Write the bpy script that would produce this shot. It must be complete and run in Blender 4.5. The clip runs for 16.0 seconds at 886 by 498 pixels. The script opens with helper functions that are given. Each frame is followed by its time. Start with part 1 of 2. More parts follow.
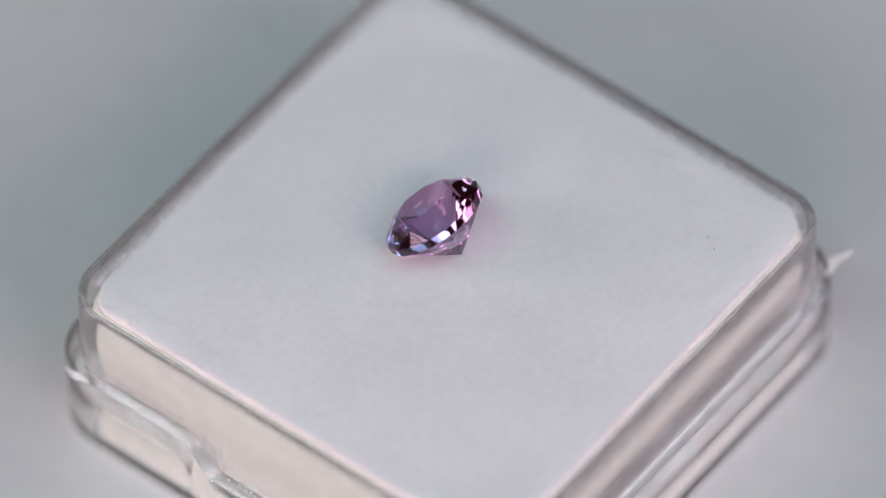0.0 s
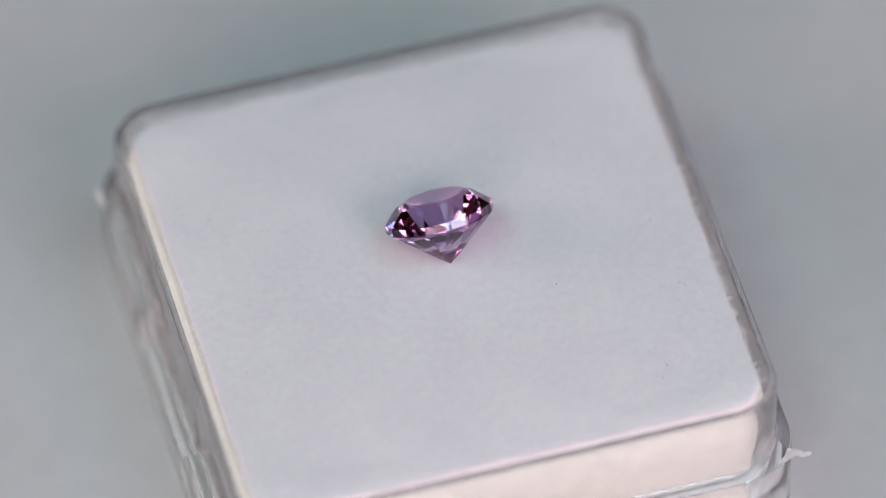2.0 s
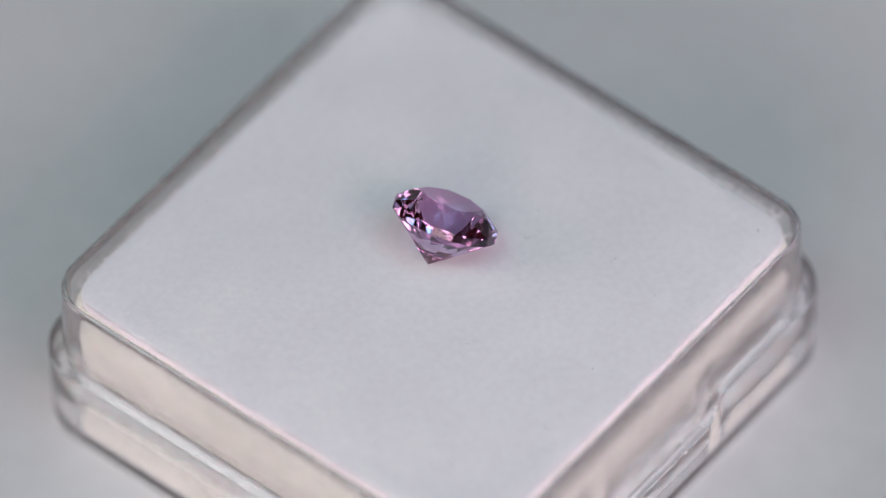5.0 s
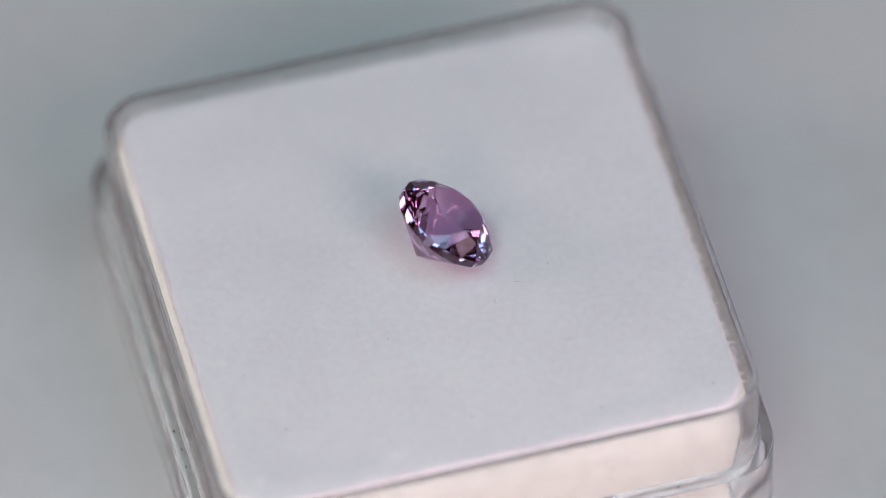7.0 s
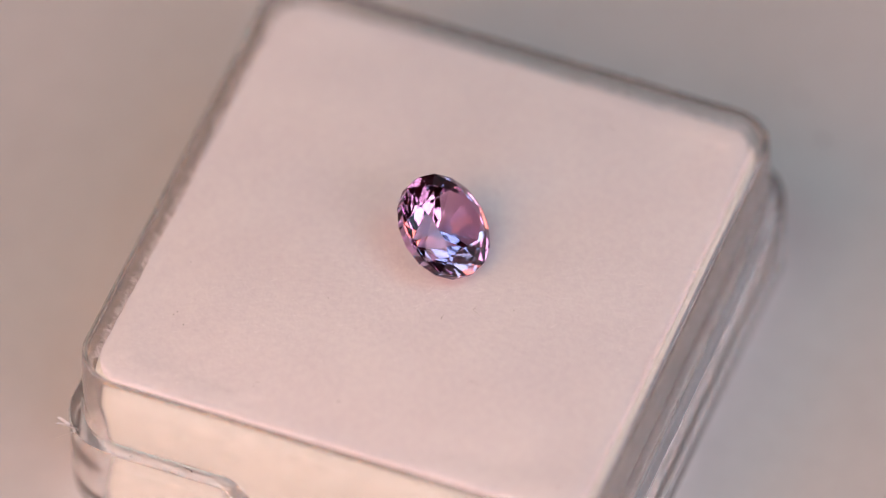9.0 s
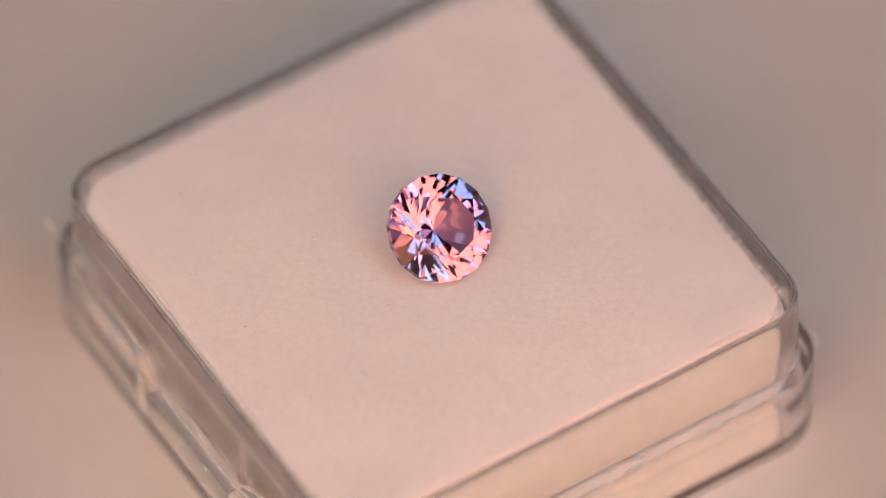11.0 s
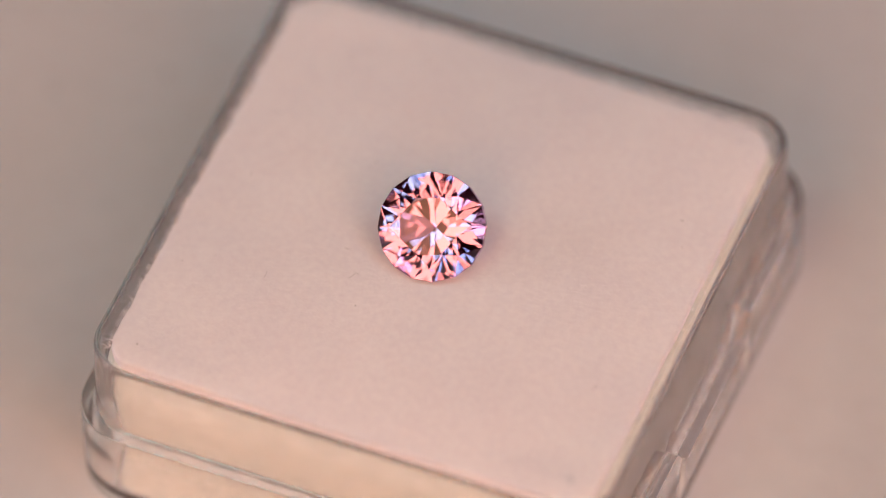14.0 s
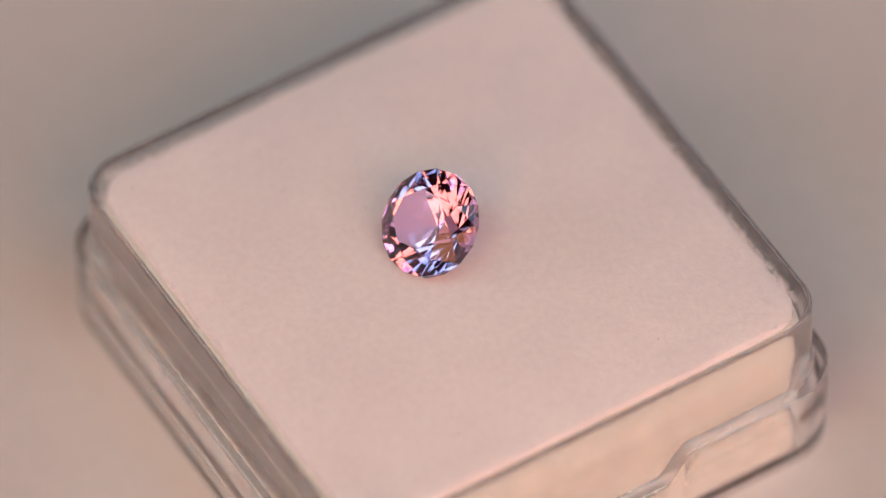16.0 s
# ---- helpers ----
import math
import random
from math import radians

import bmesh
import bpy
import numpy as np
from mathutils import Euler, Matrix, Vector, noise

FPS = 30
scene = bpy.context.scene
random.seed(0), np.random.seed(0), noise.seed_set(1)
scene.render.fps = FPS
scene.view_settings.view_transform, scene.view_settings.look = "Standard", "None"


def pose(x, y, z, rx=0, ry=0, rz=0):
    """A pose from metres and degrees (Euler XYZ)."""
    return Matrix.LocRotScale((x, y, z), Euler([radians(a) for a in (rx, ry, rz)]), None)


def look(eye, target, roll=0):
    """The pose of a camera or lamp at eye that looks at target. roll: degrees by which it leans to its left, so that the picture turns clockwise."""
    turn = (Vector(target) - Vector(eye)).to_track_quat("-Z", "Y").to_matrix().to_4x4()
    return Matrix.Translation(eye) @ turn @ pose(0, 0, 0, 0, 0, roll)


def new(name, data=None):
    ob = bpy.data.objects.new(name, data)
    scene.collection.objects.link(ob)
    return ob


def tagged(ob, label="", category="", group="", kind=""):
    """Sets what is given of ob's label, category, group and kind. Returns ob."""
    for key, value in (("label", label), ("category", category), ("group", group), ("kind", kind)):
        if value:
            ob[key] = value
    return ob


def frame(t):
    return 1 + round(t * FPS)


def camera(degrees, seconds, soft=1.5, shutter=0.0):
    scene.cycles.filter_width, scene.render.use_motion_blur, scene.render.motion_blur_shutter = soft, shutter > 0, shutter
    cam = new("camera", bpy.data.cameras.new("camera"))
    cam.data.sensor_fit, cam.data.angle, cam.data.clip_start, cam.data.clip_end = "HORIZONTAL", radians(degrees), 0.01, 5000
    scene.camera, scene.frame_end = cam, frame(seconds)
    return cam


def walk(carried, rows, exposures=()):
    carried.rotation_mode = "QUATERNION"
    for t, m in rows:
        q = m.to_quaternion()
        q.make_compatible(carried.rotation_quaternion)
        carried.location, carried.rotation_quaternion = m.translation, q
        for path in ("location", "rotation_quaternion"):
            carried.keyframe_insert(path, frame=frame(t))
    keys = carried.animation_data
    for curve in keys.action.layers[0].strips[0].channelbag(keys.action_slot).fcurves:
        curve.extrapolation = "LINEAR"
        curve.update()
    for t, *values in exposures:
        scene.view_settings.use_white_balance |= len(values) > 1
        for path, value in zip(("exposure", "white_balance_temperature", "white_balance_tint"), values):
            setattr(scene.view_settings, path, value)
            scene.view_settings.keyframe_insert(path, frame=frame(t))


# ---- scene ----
MM = 0.001
RIM = 10.8 * MM            # height of the box rim over the turntable

# ---- camera: a long lens that stands still ----
cam = camera(5.0, 16.0, soft=0.75)
PITCH, REACH = radians(51.107), 0.54155
right = Vector((1, 0, 0))
up = Vector((0, math.sin(PITCH), math.cos(PITCH)))
aim = Vector((0, 0, RIM)) + right * 0.229 * MM - up * 0.041 * MM
eye = aim + REACH * Vector((0, -math.cos(PITCH), math.sin(PITCH)))
STAND = look(eye, aim, -1.34)
cam.data.dof.use_dof = True
cam.data.dof.focus_distance = REACH - 0.0021
cam.data.dof.aperture_fstop = 13.0
WHITE = (6780, 21.5)
DAY = (0.15, *WHITE)
walk(cam, [(0.0, STAND), (16.0, STAND)],
     [(0.0, *DAY), (8.1, *DAY), (8.2, 0.0, *WHITE), (8.3, -0.24, *WHITE), (8.5, -0.26, *WHITE), (9.0, -0.24, *WHITE), (9.2, -0.35, *WHITE),
      (11.3, -0.3, *WHITE), (13.0, -0.24, *WHITE), (16.0, -0.24, *WHITE)])

# ---- light: unseen panels round the camera, some only added fill; two warm lamp panels are carried in later ----
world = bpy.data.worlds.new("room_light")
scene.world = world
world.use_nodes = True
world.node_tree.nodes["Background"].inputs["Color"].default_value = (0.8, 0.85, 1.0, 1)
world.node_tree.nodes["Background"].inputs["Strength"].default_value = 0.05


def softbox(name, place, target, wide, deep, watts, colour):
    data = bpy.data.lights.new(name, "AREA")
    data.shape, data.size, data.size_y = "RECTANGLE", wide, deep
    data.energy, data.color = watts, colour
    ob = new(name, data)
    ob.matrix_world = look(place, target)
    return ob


# Panel tints are chosen for cyan glints in the stone and near-white felt.
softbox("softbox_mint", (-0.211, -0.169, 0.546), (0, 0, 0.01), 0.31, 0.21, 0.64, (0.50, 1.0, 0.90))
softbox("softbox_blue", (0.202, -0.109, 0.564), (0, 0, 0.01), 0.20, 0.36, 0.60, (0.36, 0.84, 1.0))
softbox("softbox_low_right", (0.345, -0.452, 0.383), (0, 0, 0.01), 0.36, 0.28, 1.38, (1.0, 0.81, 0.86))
# Added fill with no known source, to brighten the front and sides.
softbox("fill_low_left", (-0.165, -0.578, 0.282), (0, 0, 0.01), 0.40, 0.22, 1.15, (1.0, 0.82, 0.82))
softbox("fill_side_left", (-0.662, -0.035, 0.291), (0, 0, 0.01), 0.30, 0.24, 0.90, (1.0, 0.80, 0.86))
softbox("fill_side_right", (0.677, -0.005, 0.255), (0, 0, 0.01), 0.30, 0.24, 0.45, (1.0, 0.80, 0.86))


# ---- materials ----
def material(name):
    m = bpy.data.materials.new(name)
    m.use_nodes = True
    nt = m.node_tree
    nt.nodes.clear()
    out = nt.nodes.new("ShaderNodeOutputMaterial")
    return m, nt, out


def surface(name, dark, light, scale, rough=0.8, fine=0.0, fine_scale=1.0, grain=0.0, grain_scale=1.0, coat=0.0,
            subsurface=0.0):
    """A matte surface: two scales of colour variation and two of relief, in object space."""
    m, nt, out = material(name)
    b = nt.nodes.new("ShaderNodeBsdfPrincipled")
    nt.links.new(b.outputs[0], out.inputs["Surface"])
    tc = nt.nodes.new("ShaderNodeTexCoord")

    def noise_tex(s, detail=4):
        n = nt.nodes.new("ShaderNodeTexNoise")
        n.inputs["Scale"].default_value, n.inputs["Detail"].default_value = s, detail
        nt.links.new(tc.outputs["Object"], n.inputs["Vector"])
        return n
    big, small = noise_tex(scale), noise_tex(scale * 14, 6)
    mixed = nt.nodes.new("ShaderNodeMath")
    mixed.operation = "MULTIPLY_ADD"
    nt.links.new(small.outputs["Fac"], mixed.inputs[0])
    mixed.inputs[1].default_value = 0.5
    half = nt.nodes.new("ShaderNodeMath")
    half.operation = "MULTIPLY"
    half.inputs[1].default_value = 0.5
    nt.links.new(big.outputs["Fac"], half.inputs[0])
    nt.links.new(half.outputs[0], mixed.inputs[2])
    ramp = nt.nodes.new("ShaderNodeValToRGB")
    ramp.color_ramp.elements[0].position, ramp.color_ramp.elements[1].position = 0.35, 0.65
    ramp.color_ramp.elements[0].color, ramp.color_ramp.elements[1].color = (*dark, 1), (*light, 1)
    nt.links.new(mixed.outputs[0], ramp.inputs[0])
    nt.links.new(ramp.outputs[0], b.inputs["Base Color"])
    b.inputs["Roughness"].default_value = rough
    b.inputs["Coat Weight"].default_value = coat
    if subsurface:
        b.inputs["Subsurface Weight"].default_value = subsurface
        b.inputs["Subsurface Radius"].default_value = (1.0, 0.8, 0.6)
        b.inputs["Subsurface Scale"].default_value = 0.0006
    last = None
    for strength, s in ((grain, grain_scale), (fine, fine_scale)):
        if not strength:
            continue
        bump = nt.nodes.new("ShaderNodeBump")
        bump.inputs["Strength"].default_value, bump.inputs["Distance"].default_value = strength, 0.1 * MM
        nt.links.new(noise_tex(s, 5).outputs["Fac"], bump.inputs["Height"])
        if last:
            nt.links.new(last.outputs[0], bump.inputs["Normal"])
        last = bump
    if last:
        nt.links.new(last.outputs[0], b.inputs["Normal"])
    return m


def speckled(name, *rest):
    """A surface with small pale granules."""
    m = surface(name, *rest)
    nt = m.node_tree
    b = nt.nodes["Principled BSDF"]
    base = b.inputs["Base Color"].links[0].from_socket
    tc = nt.nodes.new("ShaderNodeTexCoord")
    cells = nt.nodes.new("ShaderNodeTexVoronoi")
    cells.inputs["Scale"].default_value = 1500
    nt.links.new(tc.outputs["Object"], cells.inputs["Vector"])
    dots = nt.nodes.new("ShaderNodeMapRange")
    dots.inputs["From Min"].default_value, dots.inputs["From Max"].default_value = 0.22, 0.12
    dots.inputs["To Max"].default_value = 0.55
    nt.links.new(cells.outputs["Distance"], dots.inputs["Value"])
    mix = nt.nodes.new("ShaderNodeMix")
    mix.data_type = "RGBA"
    nt.links.new(dots.outputs[0], mix.inputs[0])
    nt.links.new(base, mix.inputs[6])
    mix.inputs[7].default_value = (0.86, 0.86, 0.82, 1)
    nt.links.new(mix.outputs[2], b.inputs["Base Color"])
    return m


def clear(name, colour, ior, rough, relief=0.0, relief_scale=1.0, haze=0.0):
    """Clear stuff; haze: a scattering share, for scratches and age, that also lightens dark streaks."""
    m, nt, out = material(name)
    g = nt.nodes.new("ShaderNodeBsdfGlass")
    g.inputs["Color"].default_value = (*colour, 1)
    g.inputs["IOR"].default_value = ior
    g.inputs["Roughness"].default_value = rough
    last = g
    tc = nt.nodes.new("ShaderNodeTexCoord")
    if haze:
        milk = nt.nodes.new("ShaderNodeBsdfDiffuse")
        milk.inputs["Color"].default_value = (0.86, 0.86, 0.87, 1)
        thin = nt.nodes.new("ShaderNodeBsdfTranslucent")
        thin.inputs["Color"].default_value = (0.86, 0.86, 0.87, 1)
        both = nt.nodes.new("ShaderNodeMixShader")
        nt.links.new(milk.outputs[0], both.inputs[1])
        nt.links.new(thin.outputs[0], both.inputs[2])
        haze_noise = nt.nodes.new("ShaderNodeTexNoise")
        haze_noise.inputs["Scale"].default_value, haze_noise.inputs["Detail"].default_value = 700, 6
        nt.links.new(tc.outputs["Object"], haze_noise.inputs["Vector"])
        share = nt.nodes.new("ShaderNodeMapRange")
        share.inputs["From Min"].default_value, share.inputs["From Max"].default_value = 0.3, 0.7
        share.inputs["To Min"].default_value, share.inputs["To Max"].default_value = haze * 0.6, haze * 1.4
        nt.links.new(haze_noise.outputs["Fac"], share.inputs["Value"])
        last = nt.nodes.new("ShaderNodeMixShader")
        nt.links.new(share.outputs[0], last.inputs[0])
        nt.links.new(g.outputs[0], last.inputs[1])
        nt.links.new(both.outputs[0], last.inputs[2])
    nt.links.new(last.outputs[0], out.inputs["Surface"])
    if relief:
        n = nt.nodes.new("ShaderNodeTexNoise")
        n.inputs["Scale"].default_value, n.inputs["Detail"].default_value = relief_scale, 3
        nt.links.new(tc.outputs["Object"], n.inputs["Vector"])
        bump = nt.nodes.new("ShaderNodeBump")
        bump.inputs["Strength"].default_value, bump.inputs["Distance"].default_value = relief, 0.1 * MM
        nt.links.new(n.outputs["Fac"], bump.inputs["Height"])
        nt.links.new(bump.outputs[0], g.inputs["Normal"])
    return m


PLATE = surface("turntable_plastic", (0.60, 0.60, 0.61), (0.65, 0.65, 0.66), 40, 0.55, 0.05, 900)
TABLE = surface("table_laminate", (0.42, 0.42, 0.43), (0.50, 0.50, 0.51), 6, 0.5, 0.05, 400)
# Unseen room surfaces, made red so that the stone's dark facets turn maroon.
WALL = surface("wall_red_tint", (0.24, 0.07, 0.075), (0.30, 0.09, 0.095), 2, 0.9, 0.1, 60)
CEILING = surface("ceiling_red_tint", (0.20, 0.07, 0.075), (0.25, 0.09, 0.095), 2, 0.9, 0.1, 60)
FELT = surface("white_felt", (0.80, 0.78, 0.82), (0.87, 0.86, 0.88), 180, 0.95, 0.17, 5200, 0.07, 1100)
FOAM = speckled("cream_foam", (0.61, 0.64, 0.575), (0.705, 0.735, 0.67), 160, 0.95, 0.4, 4200, 0.3, 900)
LINT = surface("white_lint", (0.82, 0.81, 0.84), (0.88, 0.87, 0.89), 400, 0.9)
DUST = surface("dark_dust", (0.05, 0.045, 0.05), (0.14, 0.13, 0.13), 900, 0.9)
GREY_DUST = surface("grey_dust", (0.30, 0.29, 0.30), (0.42, 0.41, 0.42), 900, 0.9)
PLASTIC = clear("clear_polystyrene", (0.985, 0.985, 0.985), 1.49, 0.03, 0.05, 420, haze=0.085)
GEM = clear("purple_gem", (0.91, 0.78, 0.916), 1.75, 0.0)
HOUSING = surface("black_lamp_plastic", (0.015, 0.015, 0.016), (0.03, 0.03, 0.032), 60, 0.45, 0.1, 900)
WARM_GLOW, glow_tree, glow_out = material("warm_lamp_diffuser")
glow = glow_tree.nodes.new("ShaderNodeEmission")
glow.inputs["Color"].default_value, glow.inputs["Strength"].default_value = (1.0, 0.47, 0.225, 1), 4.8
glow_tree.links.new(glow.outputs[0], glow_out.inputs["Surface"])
BURR = surface("stressed_white_plastic", (0.70, 0.70, 0.72), (0.86, 0.86, 0.88), 900, 0.35)


# ---- mesh helpers ----
def part(name, bm, mat, parent=None, label=""):
    me = bpy.data.meshes.new(name)
    bm.normal_update()
    bm.to_mesh(me)
    bm.free()
    me.materials.append(mat)
    ob = new(name, me)
    if parent:
        ob.parent = parent
    if label:
        tagged(ob, label)
    return ob


def smooth(ob, angle=30):
    ob.data.polygons.foreach_set("use_smooth", [True] * len(ob.data.polygons))
    ob.data.set_sharp_from_angle(angle=radians(angle))
    return ob


def rounded_square(half_x, half_y, r, per_side=8, per_corner=8, cy=0.0):
    """Points round a square with round corners, counter-clockwise."""
    pts = []
    for k in range(4):
        a0 = k * 90
        sx, sy = ((1, -1), (1, 1), (-1, 1), (-1, -1))[k]
        nx, ny = ((1, 1), (-1, 1), (-1, -1), (1, -1))[k]
        cx0, cy0 = sx * (half_x - r), sy * (half_y - r)
        for i in range(per_corner):
            a = radians(a0 - 90 + 90 * i / per_corner)
            pts.append((cx0 + r * math.cos(a), cy0 + r * math.sin(a) + cy))
        a = radians(a0)
        px, py = cx0 + r * math.cos(a), cy0 + r * math.sin(a)
        qx, qy = nx * (half_x - r) + r * math.cos(a), ny * (half_y - r) + r * math.sin(a)
        for i in range(per_side):
            f = i / per_side
            pts.append((px + (qx - px) * f, py + (qy - py) * f + cy))
    return pts


def loft(bm, rings, cap_first=True, cap_last=True):
    rows = [[bm.verts.new(p) for p in ring] for ring in rings]
    n = len(rows[0])
    for a, b in zip(rows, rows[1:]):
        for i in range(n):
            j = (i + 1) % n
            bm.faces.new((a[i], a[j], b[j], b[i]))
    if cap_first:
        bm.faces.new(list(reversed(rows[0])))
    if cap_last:
        bm.faces.new(rows[-1])
    return rows


# ---- the table, and unseen walls and ceiling whose red shows in the stone's dark facets ----
def block(name, size, place, mat, bevel=0.0):
    bm = bmesh.new()
    bmesh.ops.create_cube(bm, size=1.0)
    bmesh.ops.scale(bm, vec=size, verts=bm.verts)
    if bevel:
        bmesh.ops.bevel(bm, geom=bm.edges[:], offset=bevel, segments=2, affect="EDGES")
    ob = part(name, bm, mat)
    ob.location = place
    return ob


tagged(block("ground", (2.3, 2.3, 0.04), (0, 0, -0.026), TABLE, 0.004), "pale grey matte table surface under the turntable",
       "table", kind="structure")
ROOM = 1.1
for side, (sx, sy, px, py) in enumerate(((2 * ROOM, 0.1, 0, ROOM), (2 * ROOM, 0.1, 0, -ROOM), (0.1, 2 * ROOM - 0.1, ROOM, 0),
                                         (0.1, 2 * ROOM - 0.1, -ROOM, 0))):
    tagged(block("wall_" + ("north", "south", "east", "west")[side], (sx, sy, 1.6), (px, py, 0.795), WALL),
           "unseen wall, coloured dark red to tint the stone's dark facets", "wall", kind="structure")
tagged(block("ceiling", (2 * ROOM + 0.1, 2 * ROOM + 0.1, 0.1), (0, 0, 1.646), CEILING), "unseen ceiling, coloured dark red to tint the stone's dark facets", "ceiling",
       kind="structure")


# ---- turntable ----
def build_turntable():
    base = new("turntable")
    tagged(base, "round white plastic turntable with a clean matte top", "turntable")
    bm = bmesh.new()
    rings = []
    for r, z in ((88, -6), (90, -5.6), (90.4, -5), (90.4, -0.9), (90.1, -0.3), (89.4, 0.0), (60, 0.0), (30, 0.0)):
        rings.append([(r * MM * math.cos(2 * math.pi * i / 160), r * MM * math.sin(2 * math.pi * i / 160), z * MM)
                      for i in range(160)])
    loft(bm, rings)
    smooth(part("plate", bm, PLATE, base))
    rng = random.Random(5)
    for k in range(26):
        bm = bmesh.new()
        bmesh.ops.create_icosphere(bm, subdivisions=1, radius=0.16 * MM * rng.uniform(0.5, 1.3))
        for v in bm.verts:
            v.co *= rng.uniform(0.7, 1.2)
            v.co.z *= 0.5
        a, r = rng.uniform(0, 6.283), rng.uniform(24, 40) * MM
        bmesh.ops.translate(bm, vec=(r * math.cos(a), r * math.sin(a), 0.05 * MM), verts=bm.verts)
        part("dust_speck", bm, GREY_DUST, base, "tiny grey dust speck")
    return base


# ---- clear box ----
NECK_X, BODY = 14.87, 15.66
SHIFT = -0.6


def ledge_height(x, y):
    """The ledge runs level, and dips between two ramps on two opposite sides."""
    if abs(x) < 14.0:
        return -4.9
    d = abs(y - SHIFT)
    f = min(1, max(0, (5.4 - d) / 1.35))
    return -4.9 - 1.85 * f


def flake(box, rng, spine, wide, thick=Vector((0.04, -0.02, 0.05))):
    """A thin torn tongue of plastic along a spine."""
    bm = bmesh.new()
    across = Vector((0.45, 0.45, 0.75)).normalized()
    prev = None
    for p, w in zip(spine, wide):
        p = Vector(p)
        jag = rng.uniform(-0.1, 0.1)
        quad = [bm.verts.new(c * MM) for c in (p - across * (w / 2 + jag) - thick, p + across * (w / 2 - jag) - thick,
                                               p + across * (w / 2 - jag) + thick, p - across * (w / 2 + jag) + thick)]
        if prev:
            for i in range(4):
                bm.faces.new((prev[i], prev[(i + 1) % 4], quad[(i + 1) % 4], quad[i]))
        else:
            bm.faces.new(list(reversed(quad)))
        prev = quad
    bm.faces.new(prev)
    return part("torn_flake", bm, BURR, box, "torn whitish flake of plastic at the ledge's corner")


def build_box():
    box = new("gem_box")
    tagged(box, "small square clear plastic gem box base with a stepped ledge", "box")
    bm = bmesh.new()
    rings = []

    def ring(dx, r, z, ledge=None):
        pts = rounded_square(dx, dx - 0.1, r, 56, 10, SHIFT)
        rings.append([(x * MM, y * MM, ((z if ledge is None else ledge_height(x / dx * 15, y) + ledge) * MM)) for x, y in pts])
    ring(BODY - 1.5, 2.0, -10.7)
    ring(BODY - 1.4, 2.0, -10.8)
    ring(BODY - 0.75, 2.5, -10.8)
    ring(BODY - 0.32, 2.9, -10.68)
    ring(BODY - 0.08, 3.1, -10.4)
    ring(BODY - 0.03, 3.2, -10.0)
    ring(BODY, 3.2, 0, -0.08)
    ring(BODY - 0.02, 3.18, 0, -0.03)
    ring(BODY - 0.07, 3.13, 0, 0.0)
    ring(NECK_X + 0.16, 2.7, 0, 0.0)
    ring(NECK_X + 0.05, 2.6, 0, 0.06)
    ring(NECK_X + 0.02, 2.6, 0, 0.2)
    ring(NECK_X, 2.6, -2.0)
    ring(NECK_X - 0.02, 2.6, -0.42)
    ring(NECK_X - 0.05, 2.55, -0.14)
    ring(NECK_X - 0.12, 2.5, -0.04)
    ring(NECK_X - 0.20, 2.42, 0.0)
    ring(NECK_X - 0.28, 2.35, 0.0)
    ring(NECK_X - 0.36, 2.28, -0.04)
    ring(NECK_X - 0.41, 2.22, -0.14)
    ring(NECK_X - 0.43, 2.2, -0.4)
    ring(NECK_X - 0.56, 2.1, -10.0)
    ring(NECK_X - 0.8, 1.9, -10.2)
    ring(NECK_X - 1.5, 1.2, -10.26)
    loft(bm, rings)
    tray = smooth(part("tray", bm, PLASTIC, box), 28)
    tray.visible_shadow = False
    # torn plastic on the ledge's corners, chipped edges in the dips, grit on the ledge
    rng = random.Random(3)
    flake(box, rng, [(14.45, -15.05, -5.5), (14.6, -15.15, -5.1), (14.85, -15.2, -4.7), (15.05, -15.35, -4.35), (15.3, -15.5, -4.1)],
          (0.10, 0.32, 0.62, 0.60, 0.30))
    flake(box, rng, [(14.95, -14.95, -4.75), (15.3, -15.2, -4.65), (15.65, -15.42, -4.5), (16.0, -15.6, -4.38)], (0.40, 0.26, 0.18, 0.12),
          Vector((-0.06, 0.06, 0.0)))
    for tip in ((15.5, -15.75, -3.75), (15.2, -15.8, -3.62)):
        root = Vector((15.0, -15.3, -4.3))
        flake(box, rng, [root.lerp(Vector(tip), k / 3) for k in range(4)], (0.34, 0.24, 0.18, 0.12), Vector((-0.06, 0.06, 0.0)))
    flake(box, rng, [(-15.5, 11.75, -4.86), (-15.62, 12.15, -4.72), (-15.74, 12.5, -4.62), (-15.66, 12.95, -4.74), (-15.5, 13.3, -4.88)],
          (0.05, 0.22, 0.36, 0.26, 0.06))
    for sx in (1, -1):
        for k in range(14):
            y = SHIFT + rng.uniform(-5.6, 5.6)
            x = sx * (BODY - rng.choice((0.02, 0.1, 0.62, 0.7)) + rng.uniform(-0.05, 0.03))
            bm = bmesh.new()
            bmesh.ops.create_icosphere(bm, subdivisions=1, radius=0.05 * MM * rng.uniform(0.5, 1.3))
            for v in bm.verts:
                v.co = Vector((v.co.x, v.co.y * rng.uniform(0.8, 2.6), v.co.z * 0.7)) * rng.uniform(0.6, 1.2)
            bmesh.ops.translate(bm, vec=(x * MM, y * MM, (ledge_height(x, y) + 0.01) * MM), verts=bm.verts)
            part("chip", bm, BURR, box, "tiny whitish chip on the ledge")
    for x, y in ((-15.25, 10.8), (-15.2, 11.05), (7.0, -15.8), (5.8, -15.75), (4.5, -15.85), (15.3, 9.0), (15.2, -8.2), (-15.3, -9.5)):
        bm = bmesh.new()
        bmesh.ops.create_icosphere(bm, subdivisions=1, radius=0.06 * MM * rng.uniform(0.6, 1.3))
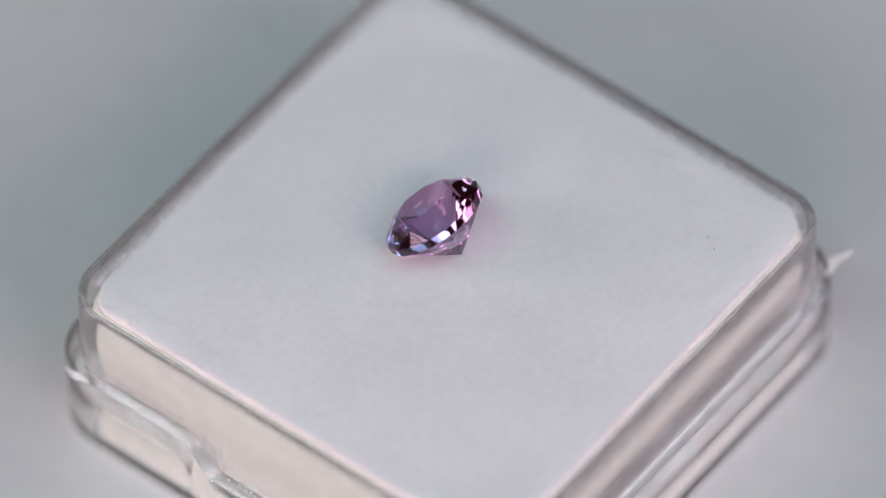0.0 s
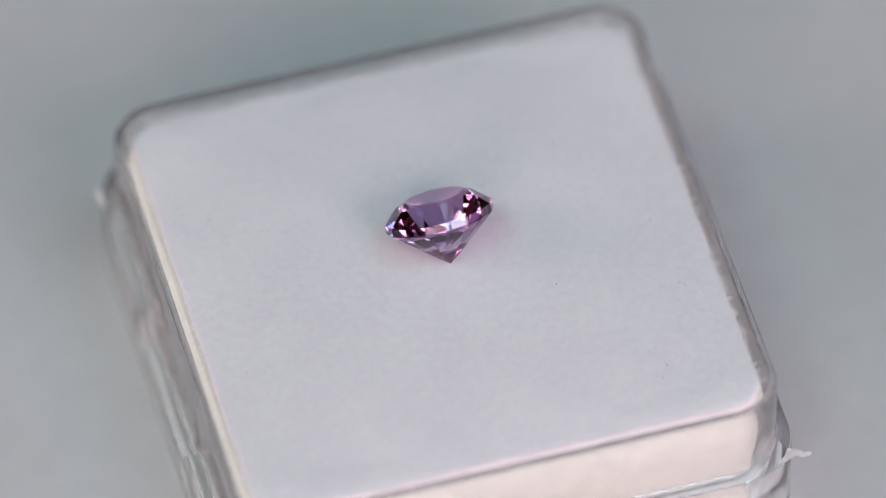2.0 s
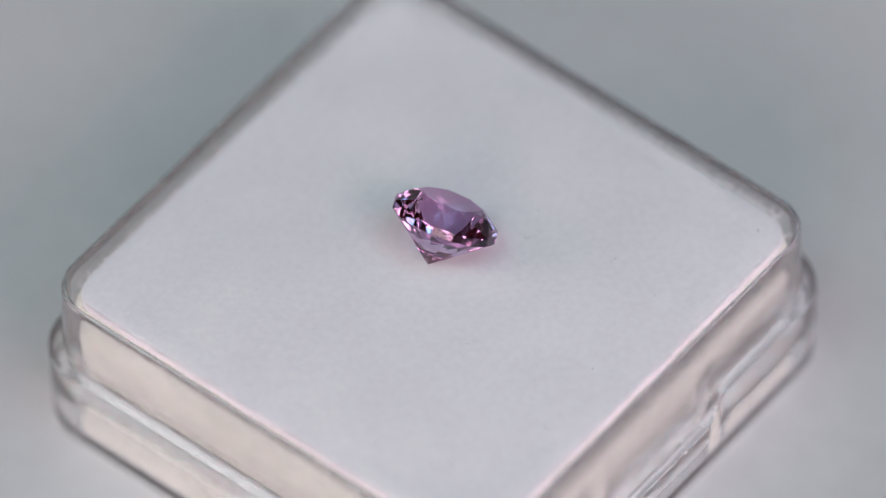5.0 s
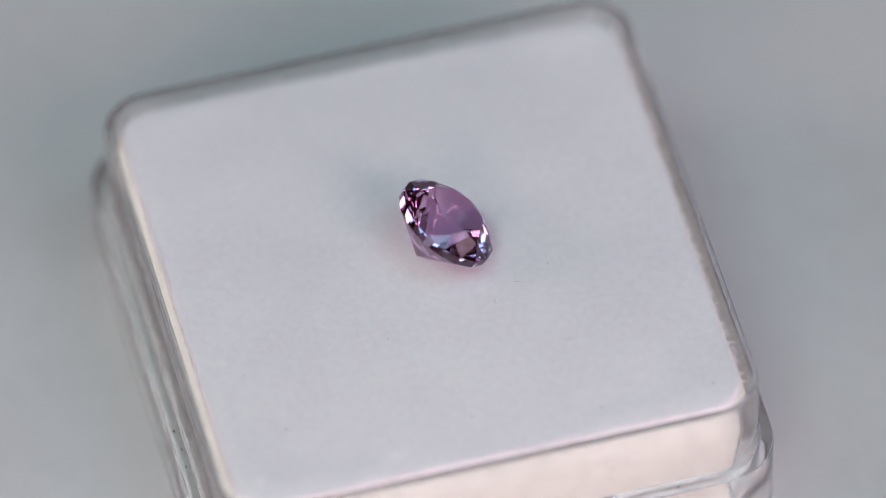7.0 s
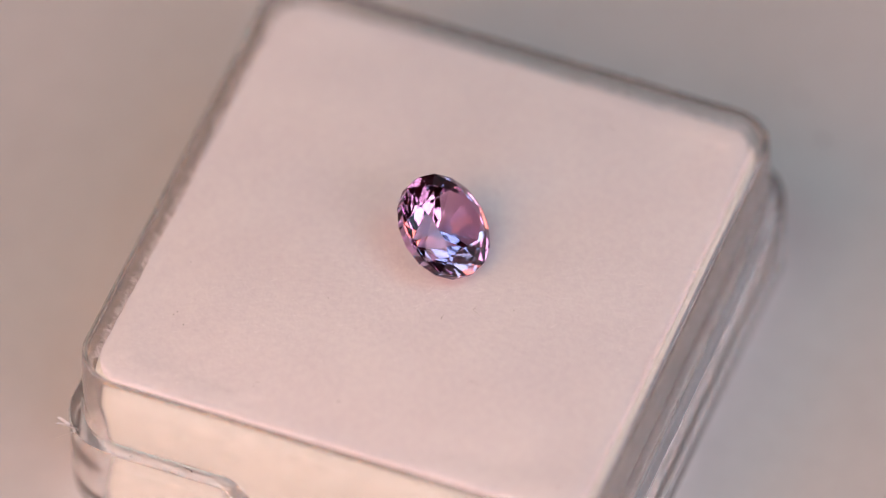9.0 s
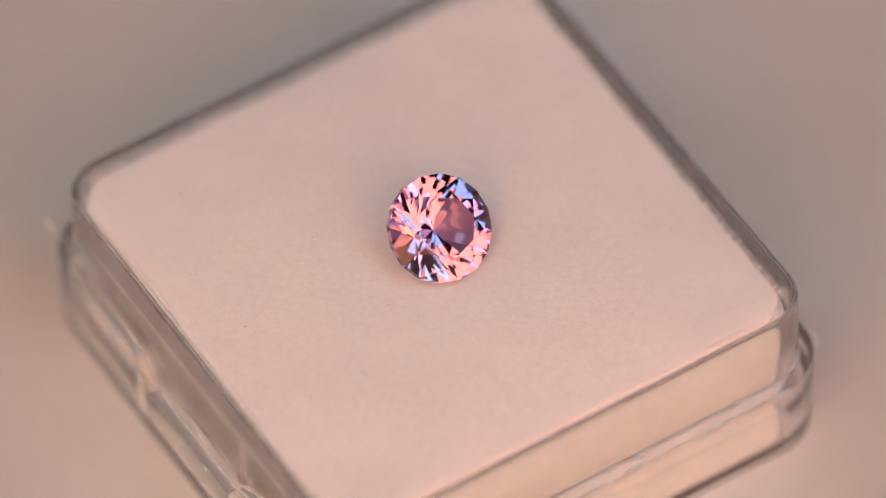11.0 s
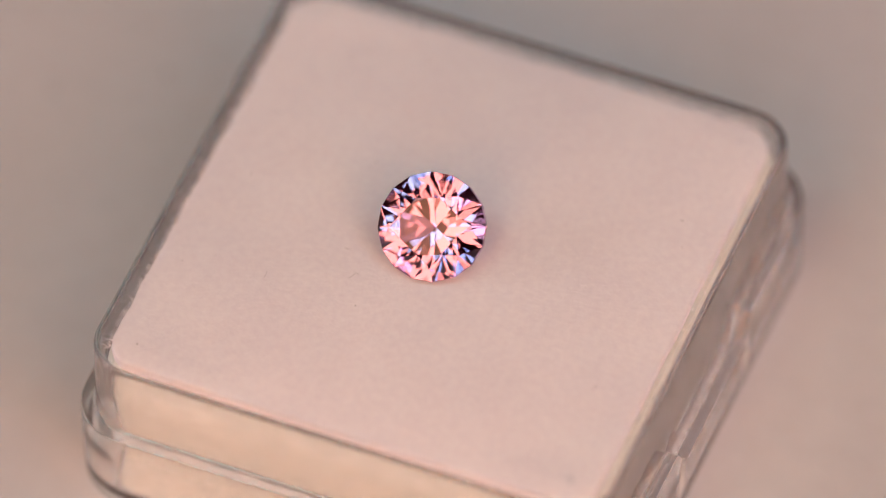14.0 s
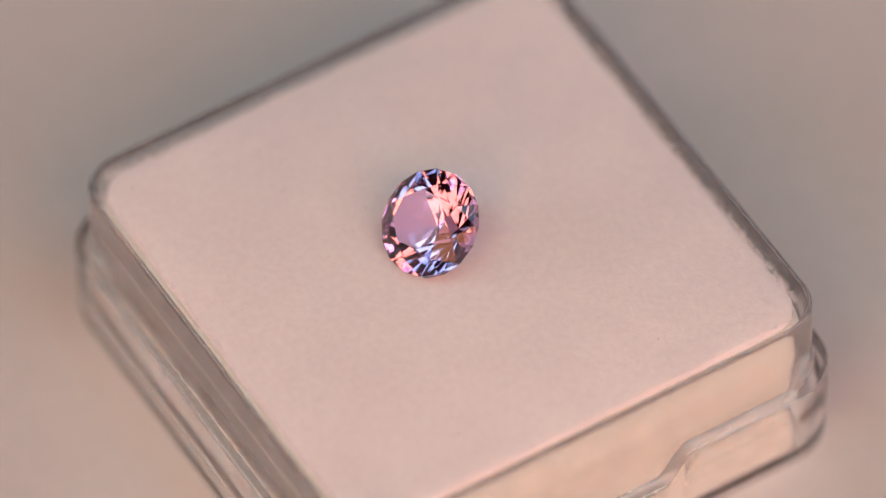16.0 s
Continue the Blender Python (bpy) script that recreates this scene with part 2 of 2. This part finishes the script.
        bmesh.ops.translate(bm, vec=(x * MM, y * MM, -4.87 * MM), verts=bm.verts)
        part("grit", bm, DUST, box, "black grit on the ledge")
    return box


# ---- foam insert with a white felt top ----
def hair(bm, root, along, length, thick, curl, rng, steps=3):
    """A thin three-sided strand."""
    side = along.cross(Vector((0.3, 0.2, 0.93))).normalized()
    lift = side.cross(along).normalized()
    bend = (side * rng.uniform(-1, 1) + lift * rng.uniform(-0.4, 1)) * curl
    prev = None
    for i in range(steps + 1):
        f = i / steps
        c = root + along * length * f + bend * length * f * f
        t = thick * (1 - 0.75 * f)
        tri = [bm.verts.new((c + side * t * math.cos(a) + lift * t * math.sin(a)) * MM) for a in (0, 2.1, 4.2)]
        if prev:
            for k in range(3):
                bm.faces.new((prev[k], prev[(k + 1) % 3], tri[(k + 1) % 3], tri[k]))
        prev = tri


FELT_HALF = 13.86
FELT_SIDE = 0.10


def felt_height(x, y):
    """The soft sheet swells a little towards its middle."""
    r = min(1, (abs(x) ** 4 + abs(y) ** 4) ** 0.25 / 12.66)
    return -0.33 + 0.46 * (1 - r ** 3) + 0.03 * noise.noise(Vector((x * 0.5, y * 0.5, 2)))


def felt_edge(u, k):
    """How far the cut edge of the felt lies in or out along its length."""
    return 0.09 * noise.noise(Vector((u * 0.35, k * 7.1, 1.3))) + 0.06 * noise.noise(Vector((u * 1.7, k * 3.3, 4.0)))


def build_insert():
    insert = new("foam_insert")
    tagged(insert, "cream foam block with a fuzzy white felt top in the box", "foam pad")
    bm = bmesh.new()
    rings = []
    for h, r, z in ((13.8, 2.0, -10.22), (14.10, 2.1, -10.0), (14.22, 2.2, -5), (14.28, 2.25, -2.2), (14.2, 2.25, -1.7), (13.95, 2.1, -1.2), (13.0, 1.6, -1.04)):
        rings.append([(x * MM, y * MM, z * MM) for x, y in rounded_square(h, h - 0.1, r, 10, 8, SHIFT)])
    loft(bm, rings)
    smooth(part("foam_block", bm, FOAM, insert), 50)
    # felt: a soft sheet with a rounded, uneven rim
    bm = bmesh.new()
    rings = []
    for inset, z in ((0.35, -1.04), (0.0, -1.02), (-0.02, -0.60), (0.02, -0.50), (0.1, -0.45), (0.3, -0.41), (0.6, -0.38), (1.2, -0.33)):
        ring = []
        for x, y in rounded_square(FELT_HALF - inset, FELT_HALF - 0.1 - inset, max(0.5, 1.7 - inset * 0.6), 70, 6, SHIFT):
            e = felt_edge(x + y * 1.3, 1)
            ring.append(((x * (1 + e / 14) + FELT_SIDE) * MM, (y * (1 + e / 14)) * MM,
                         (z + 0.03 * noise.noise(Vector((x * 0.8, y * 0.8, 2)))) * MM))
        rings.append(ring)
    for f in (0.99, 0.96, 0.92, 0.87, 0.8, 0.72, 0.64, 0.55, 0.46, 0.38, 0.3, 0.22, 0.14, 0.07):
        ring = []
        for x, y in rounded_square((FELT_HALF - 1.2) * f, (FELT_HALF - 1.3) * f, 0.6 * f, 70, 6, SHIFT):
            ring.append(((x + FELT_SIDE) * MM, y * MM, felt_height(x, y - SHIFT) * MM))
        rings.append(ring)
    loft(bm, rings)
    smooth(part("felt_top", bm, FELT, insert, "fuzzy white felt sheet"), 60)
    # loose fibres along the rim and over the sheet
    rng = random.Random(11)
    bm = bmesh.new()
    for k in range(4200):
        side = rng.randrange(4)
        u = rng.uniform(-13.0, 13.0)
        h = FELT_HALF - rng.uniform(-0.02, 0.3)
        x, y = ((h, u), (u, h), (-h, u), (u, -h))[side]
        outward = Vector(((1, 0), (0, 1), (-1, 0), (0, -1))[side] + (0,))
        along = (outward + Vector((rng.uniform(-0.9, 0.9), rng.uniform(-0.9, 0.9), rng.uniform(0.0, 0.9)))).normalized()
        dense = 0.5 + 0.5 * noise.noise(Vector((u * 0.25, side * 5.0, 0)))
        hair(bm, Vector((x + FELT_SIDE, y + SHIFT, -0.47)), along, rng.uniform(0.14, 0.34) + 0.4 * dense * rng.random() ** 2, 0.012, 0.5, rng)
    fibres = part("felt_fibre", bm, LINT, insert, "fine white fibres at the felt's cut edge")
    tagged(fibres, kind="stuff")
    bm = bmesh.new()
    for k in range(5200):
        x, y = rng.uniform(-13.2, 13.2), rng.uniform(-13.2, 13.2)
        a = rng.uniform(0, 6.283)
        along = Vector((math.cos(a), math.sin(a), rng.uniform(0.0, 0.5))).normalized()
        hair(bm, Vector((x, y + SHIFT, felt_height(x, y) - 0.01)), along, rng.uniform(0.15, 0.45), 0.007, 0.6, rng, 2)
    nap = part("nap", bm, LINT, insert, "short white fibres of the felt's surface")
    tagged(nap, kind="stuff")
    # lint and specks on the sheet
    for x, y, size in ((9.5, -10.84, 0.07), (5.34, -4.2, 0.05), (11.4, -1.2, 0.07), (8.8, -11.45, 0.05), (9.02, -11.6, 0.05),
                       (12.5, 11.7, 0.07), (11.7, -5.7, 0.05), (11.95, -5.85, 0.05), (-11.98, -5.03, 0.05), (2.6, 5.32, 0.045),
                       (12.5, 5.6, 0.05), (5.44, -12.1, 0.05), (-11.3, -6.74, 0.045), (10.95, 4.69, 0.04)):
        bm = bmesh.new()
        bmesh.ops.create_icosphere(bm, subdivisions=1, radius=size * 0.65 * MM)
        for v in bm.verts:
            v.co *= rng.uniform(0.6, 1.2)
        bmesh.ops.translate(bm, vec=(x * MM, y * MM, (felt_height(x, y - SHIFT) + 0.02) * MM), verts=bm.verts)
        part("speck", bm, DUST, insert, "tiny dark speck")
    for x, y, length, deg, curl in ((3.45, 3.3, 0.42, 100, 0.6), (4.6, 1.95, 0.35, 200, 0.4), (7.9, 4.85, 0.4, 120, 0.5),
                                    (-11.25, 5.4, 0.4, 80, 0.3), (3.4, 3.25, 0.25, 130, -0.5)):
        bm = bmesh.new()
        along = Vector((math.cos(radians(deg)), math.sin(radians(deg)), 0.05)).normalized()
        side = along.cross(Vector((0, 0, 1)))
        prev = None
        for i in range(9):
            f = i / 8
            c = Vector((x, y, felt_height(x, y - SHIFT) + 0.05)) + along * length * f + side * length * curl * f * f
            tri = [bm.verts.new((c + side * 0.009 * math.cos(a) + Vector((0, 0, 0.009 * math.sin(a)))) * MM) for a in (0, 2.1, 4.2)]
            if prev:
                for k in range(3):
                    bm.faces.new((prev[k], prev[(k + 1) % 3], tri[(k + 1) % 3], tri[k]))
            prev = tri
        part("lint_hair", bm, GREY_DUST, insert, "fine grey lint hair")
    return insert


# ---- the stone: a round brilliant ----
def build_gem():
    R, table, star, low = 2.939, 0.56, 0.76, 0.24
    crown, girdle, depth = 0.314, 0.15, 0.831
    gem = new("gemstone")
    tagged(gem, "round brilliant-cut purple gemstone lying tilted on white felt", "gemstone")

    def p(radius, deg, z):
        return (R * MM * radius * math.cos(radians(deg)), R * MM * radius * math.sin(radians(deg)), R * MM * z)
    zb, zt = depth, depth + girdle
    c22 = math.cos(radians(22.5))
    T = [p(table, 45 * k, zt + crown) for k in range(8)]
    S = [p(star, 45 * k + 22.5, zt + crown * (1 - star * c22) / (1 - table)) for k in range(8)]
    G = [p(1, 22.5 * k, zt) for k in range(16)]
    B = [p(1, 22.5 * k, zb) for k in range(16)]
    P = [p(low, 45 * k + 22.5, depth * low * c22) for k in range(8)]
    C = (0, 0, 0)
    crown_faces, pavilion_faces, girdle_faces = [], [], []
    for k in range(8):
        n = (k + 1) % 8
        crown_faces += [(T[k], S[k], T[n]), (T[k], S[k - 1], G[2 * k], S[k]), (S[k], G[2 * k], G[2 * k + 1]),
                        (S[k], G[2 * k + 1], G[(2 * k + 2) % 16])]
        pavilion_faces += [(C, P[k], B[2 * k], P[k - 1]), (P[k], B[2 * k + 1], B[2 * k]),
                           (P[k], B[(2 * k + 2) % 16], B[2 * k + 1])]
    for k in range(16):
        n = (k + 1) % 16
        girdle_faces.append((B[k], B[n], G[n], G[k]))
    middle = Vector((0, 0, R * MM * depth))
    for name, faces in (("table_facet", [T]), ("crown", crown_faces), ("girdle", girdle_faces), ("pavilion", pavilion_faces)):
        bm = bmesh.new()
        made = {}
        for f in faces:
            for q in f:
                if q not in made:
                    made[q] = bm.verts.new(q)
            face = bm.faces.new([made[q] for q in f])
            face.normal_update()
            if face.normal.dot(face.calc_center_median() - middle) < 0:
                face.normal_flip()
        part(name, bm, GEM, gem)
    return gem


GEM_REST = pose(0.312 * MM, -1.296 * MM, 0.142 * MM, 0, 0, 94.967) @ pose(0, 0, 0, 0, 39.401, 0) @ pose(0, 0, 0, 0, 0, -8.578)


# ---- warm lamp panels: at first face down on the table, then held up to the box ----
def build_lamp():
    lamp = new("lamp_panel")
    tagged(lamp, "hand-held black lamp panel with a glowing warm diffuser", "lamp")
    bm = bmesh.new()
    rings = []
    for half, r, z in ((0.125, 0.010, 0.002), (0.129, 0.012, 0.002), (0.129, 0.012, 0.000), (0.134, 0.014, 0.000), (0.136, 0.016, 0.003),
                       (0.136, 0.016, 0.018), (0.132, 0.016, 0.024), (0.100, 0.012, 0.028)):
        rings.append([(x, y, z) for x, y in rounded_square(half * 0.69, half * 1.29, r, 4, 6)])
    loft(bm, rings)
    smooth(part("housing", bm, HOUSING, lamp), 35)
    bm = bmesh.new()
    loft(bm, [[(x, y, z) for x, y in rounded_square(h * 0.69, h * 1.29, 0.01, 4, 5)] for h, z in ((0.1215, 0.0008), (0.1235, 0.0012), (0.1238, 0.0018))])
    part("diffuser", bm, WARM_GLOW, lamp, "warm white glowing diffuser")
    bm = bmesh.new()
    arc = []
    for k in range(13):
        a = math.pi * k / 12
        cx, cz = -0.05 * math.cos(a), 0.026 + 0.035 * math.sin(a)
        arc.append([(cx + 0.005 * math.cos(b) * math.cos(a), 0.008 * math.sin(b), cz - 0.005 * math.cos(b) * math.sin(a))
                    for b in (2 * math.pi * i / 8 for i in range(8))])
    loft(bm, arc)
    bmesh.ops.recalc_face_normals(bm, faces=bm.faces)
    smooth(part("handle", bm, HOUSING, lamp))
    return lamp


turntable = build_turntable()
gem_box = build_box()
foam_insert = build_insert()
gemstone = build_gem()
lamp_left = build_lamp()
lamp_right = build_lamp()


# ---- the turn ----
def turn(t):
    return 50.97 - 18.168 * t


def motions():
    times = list(range(17))
    walk(turntable, [(t, pose(0, 0, 0, 0, 0, turn(t))) for t in times])
    walk(gem_box, [(t, pose(0, 0, RIM, 0, 0, turn(t))) for t in times])
    walk(foam_insert, [(t, pose(0, 0, RIM, 0, 0, turn(t))) for t in times])
    box = (0, 0, 0.01)
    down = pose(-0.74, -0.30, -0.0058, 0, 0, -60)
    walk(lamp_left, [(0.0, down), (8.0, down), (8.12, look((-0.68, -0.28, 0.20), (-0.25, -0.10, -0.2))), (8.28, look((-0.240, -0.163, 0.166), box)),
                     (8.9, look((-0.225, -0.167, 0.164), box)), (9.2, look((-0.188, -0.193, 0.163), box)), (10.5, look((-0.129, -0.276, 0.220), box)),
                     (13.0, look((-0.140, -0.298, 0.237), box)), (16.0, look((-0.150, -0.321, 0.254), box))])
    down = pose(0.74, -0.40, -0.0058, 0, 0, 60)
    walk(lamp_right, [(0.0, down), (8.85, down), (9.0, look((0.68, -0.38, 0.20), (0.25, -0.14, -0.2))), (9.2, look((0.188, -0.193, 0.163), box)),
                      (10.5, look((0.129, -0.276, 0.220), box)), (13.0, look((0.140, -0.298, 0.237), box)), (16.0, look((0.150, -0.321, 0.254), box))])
    walk(gemstone, [(t, pose(0, 0, RIM, 0, 0, turn(t)) @ GEM_REST) for t in times])


motions()
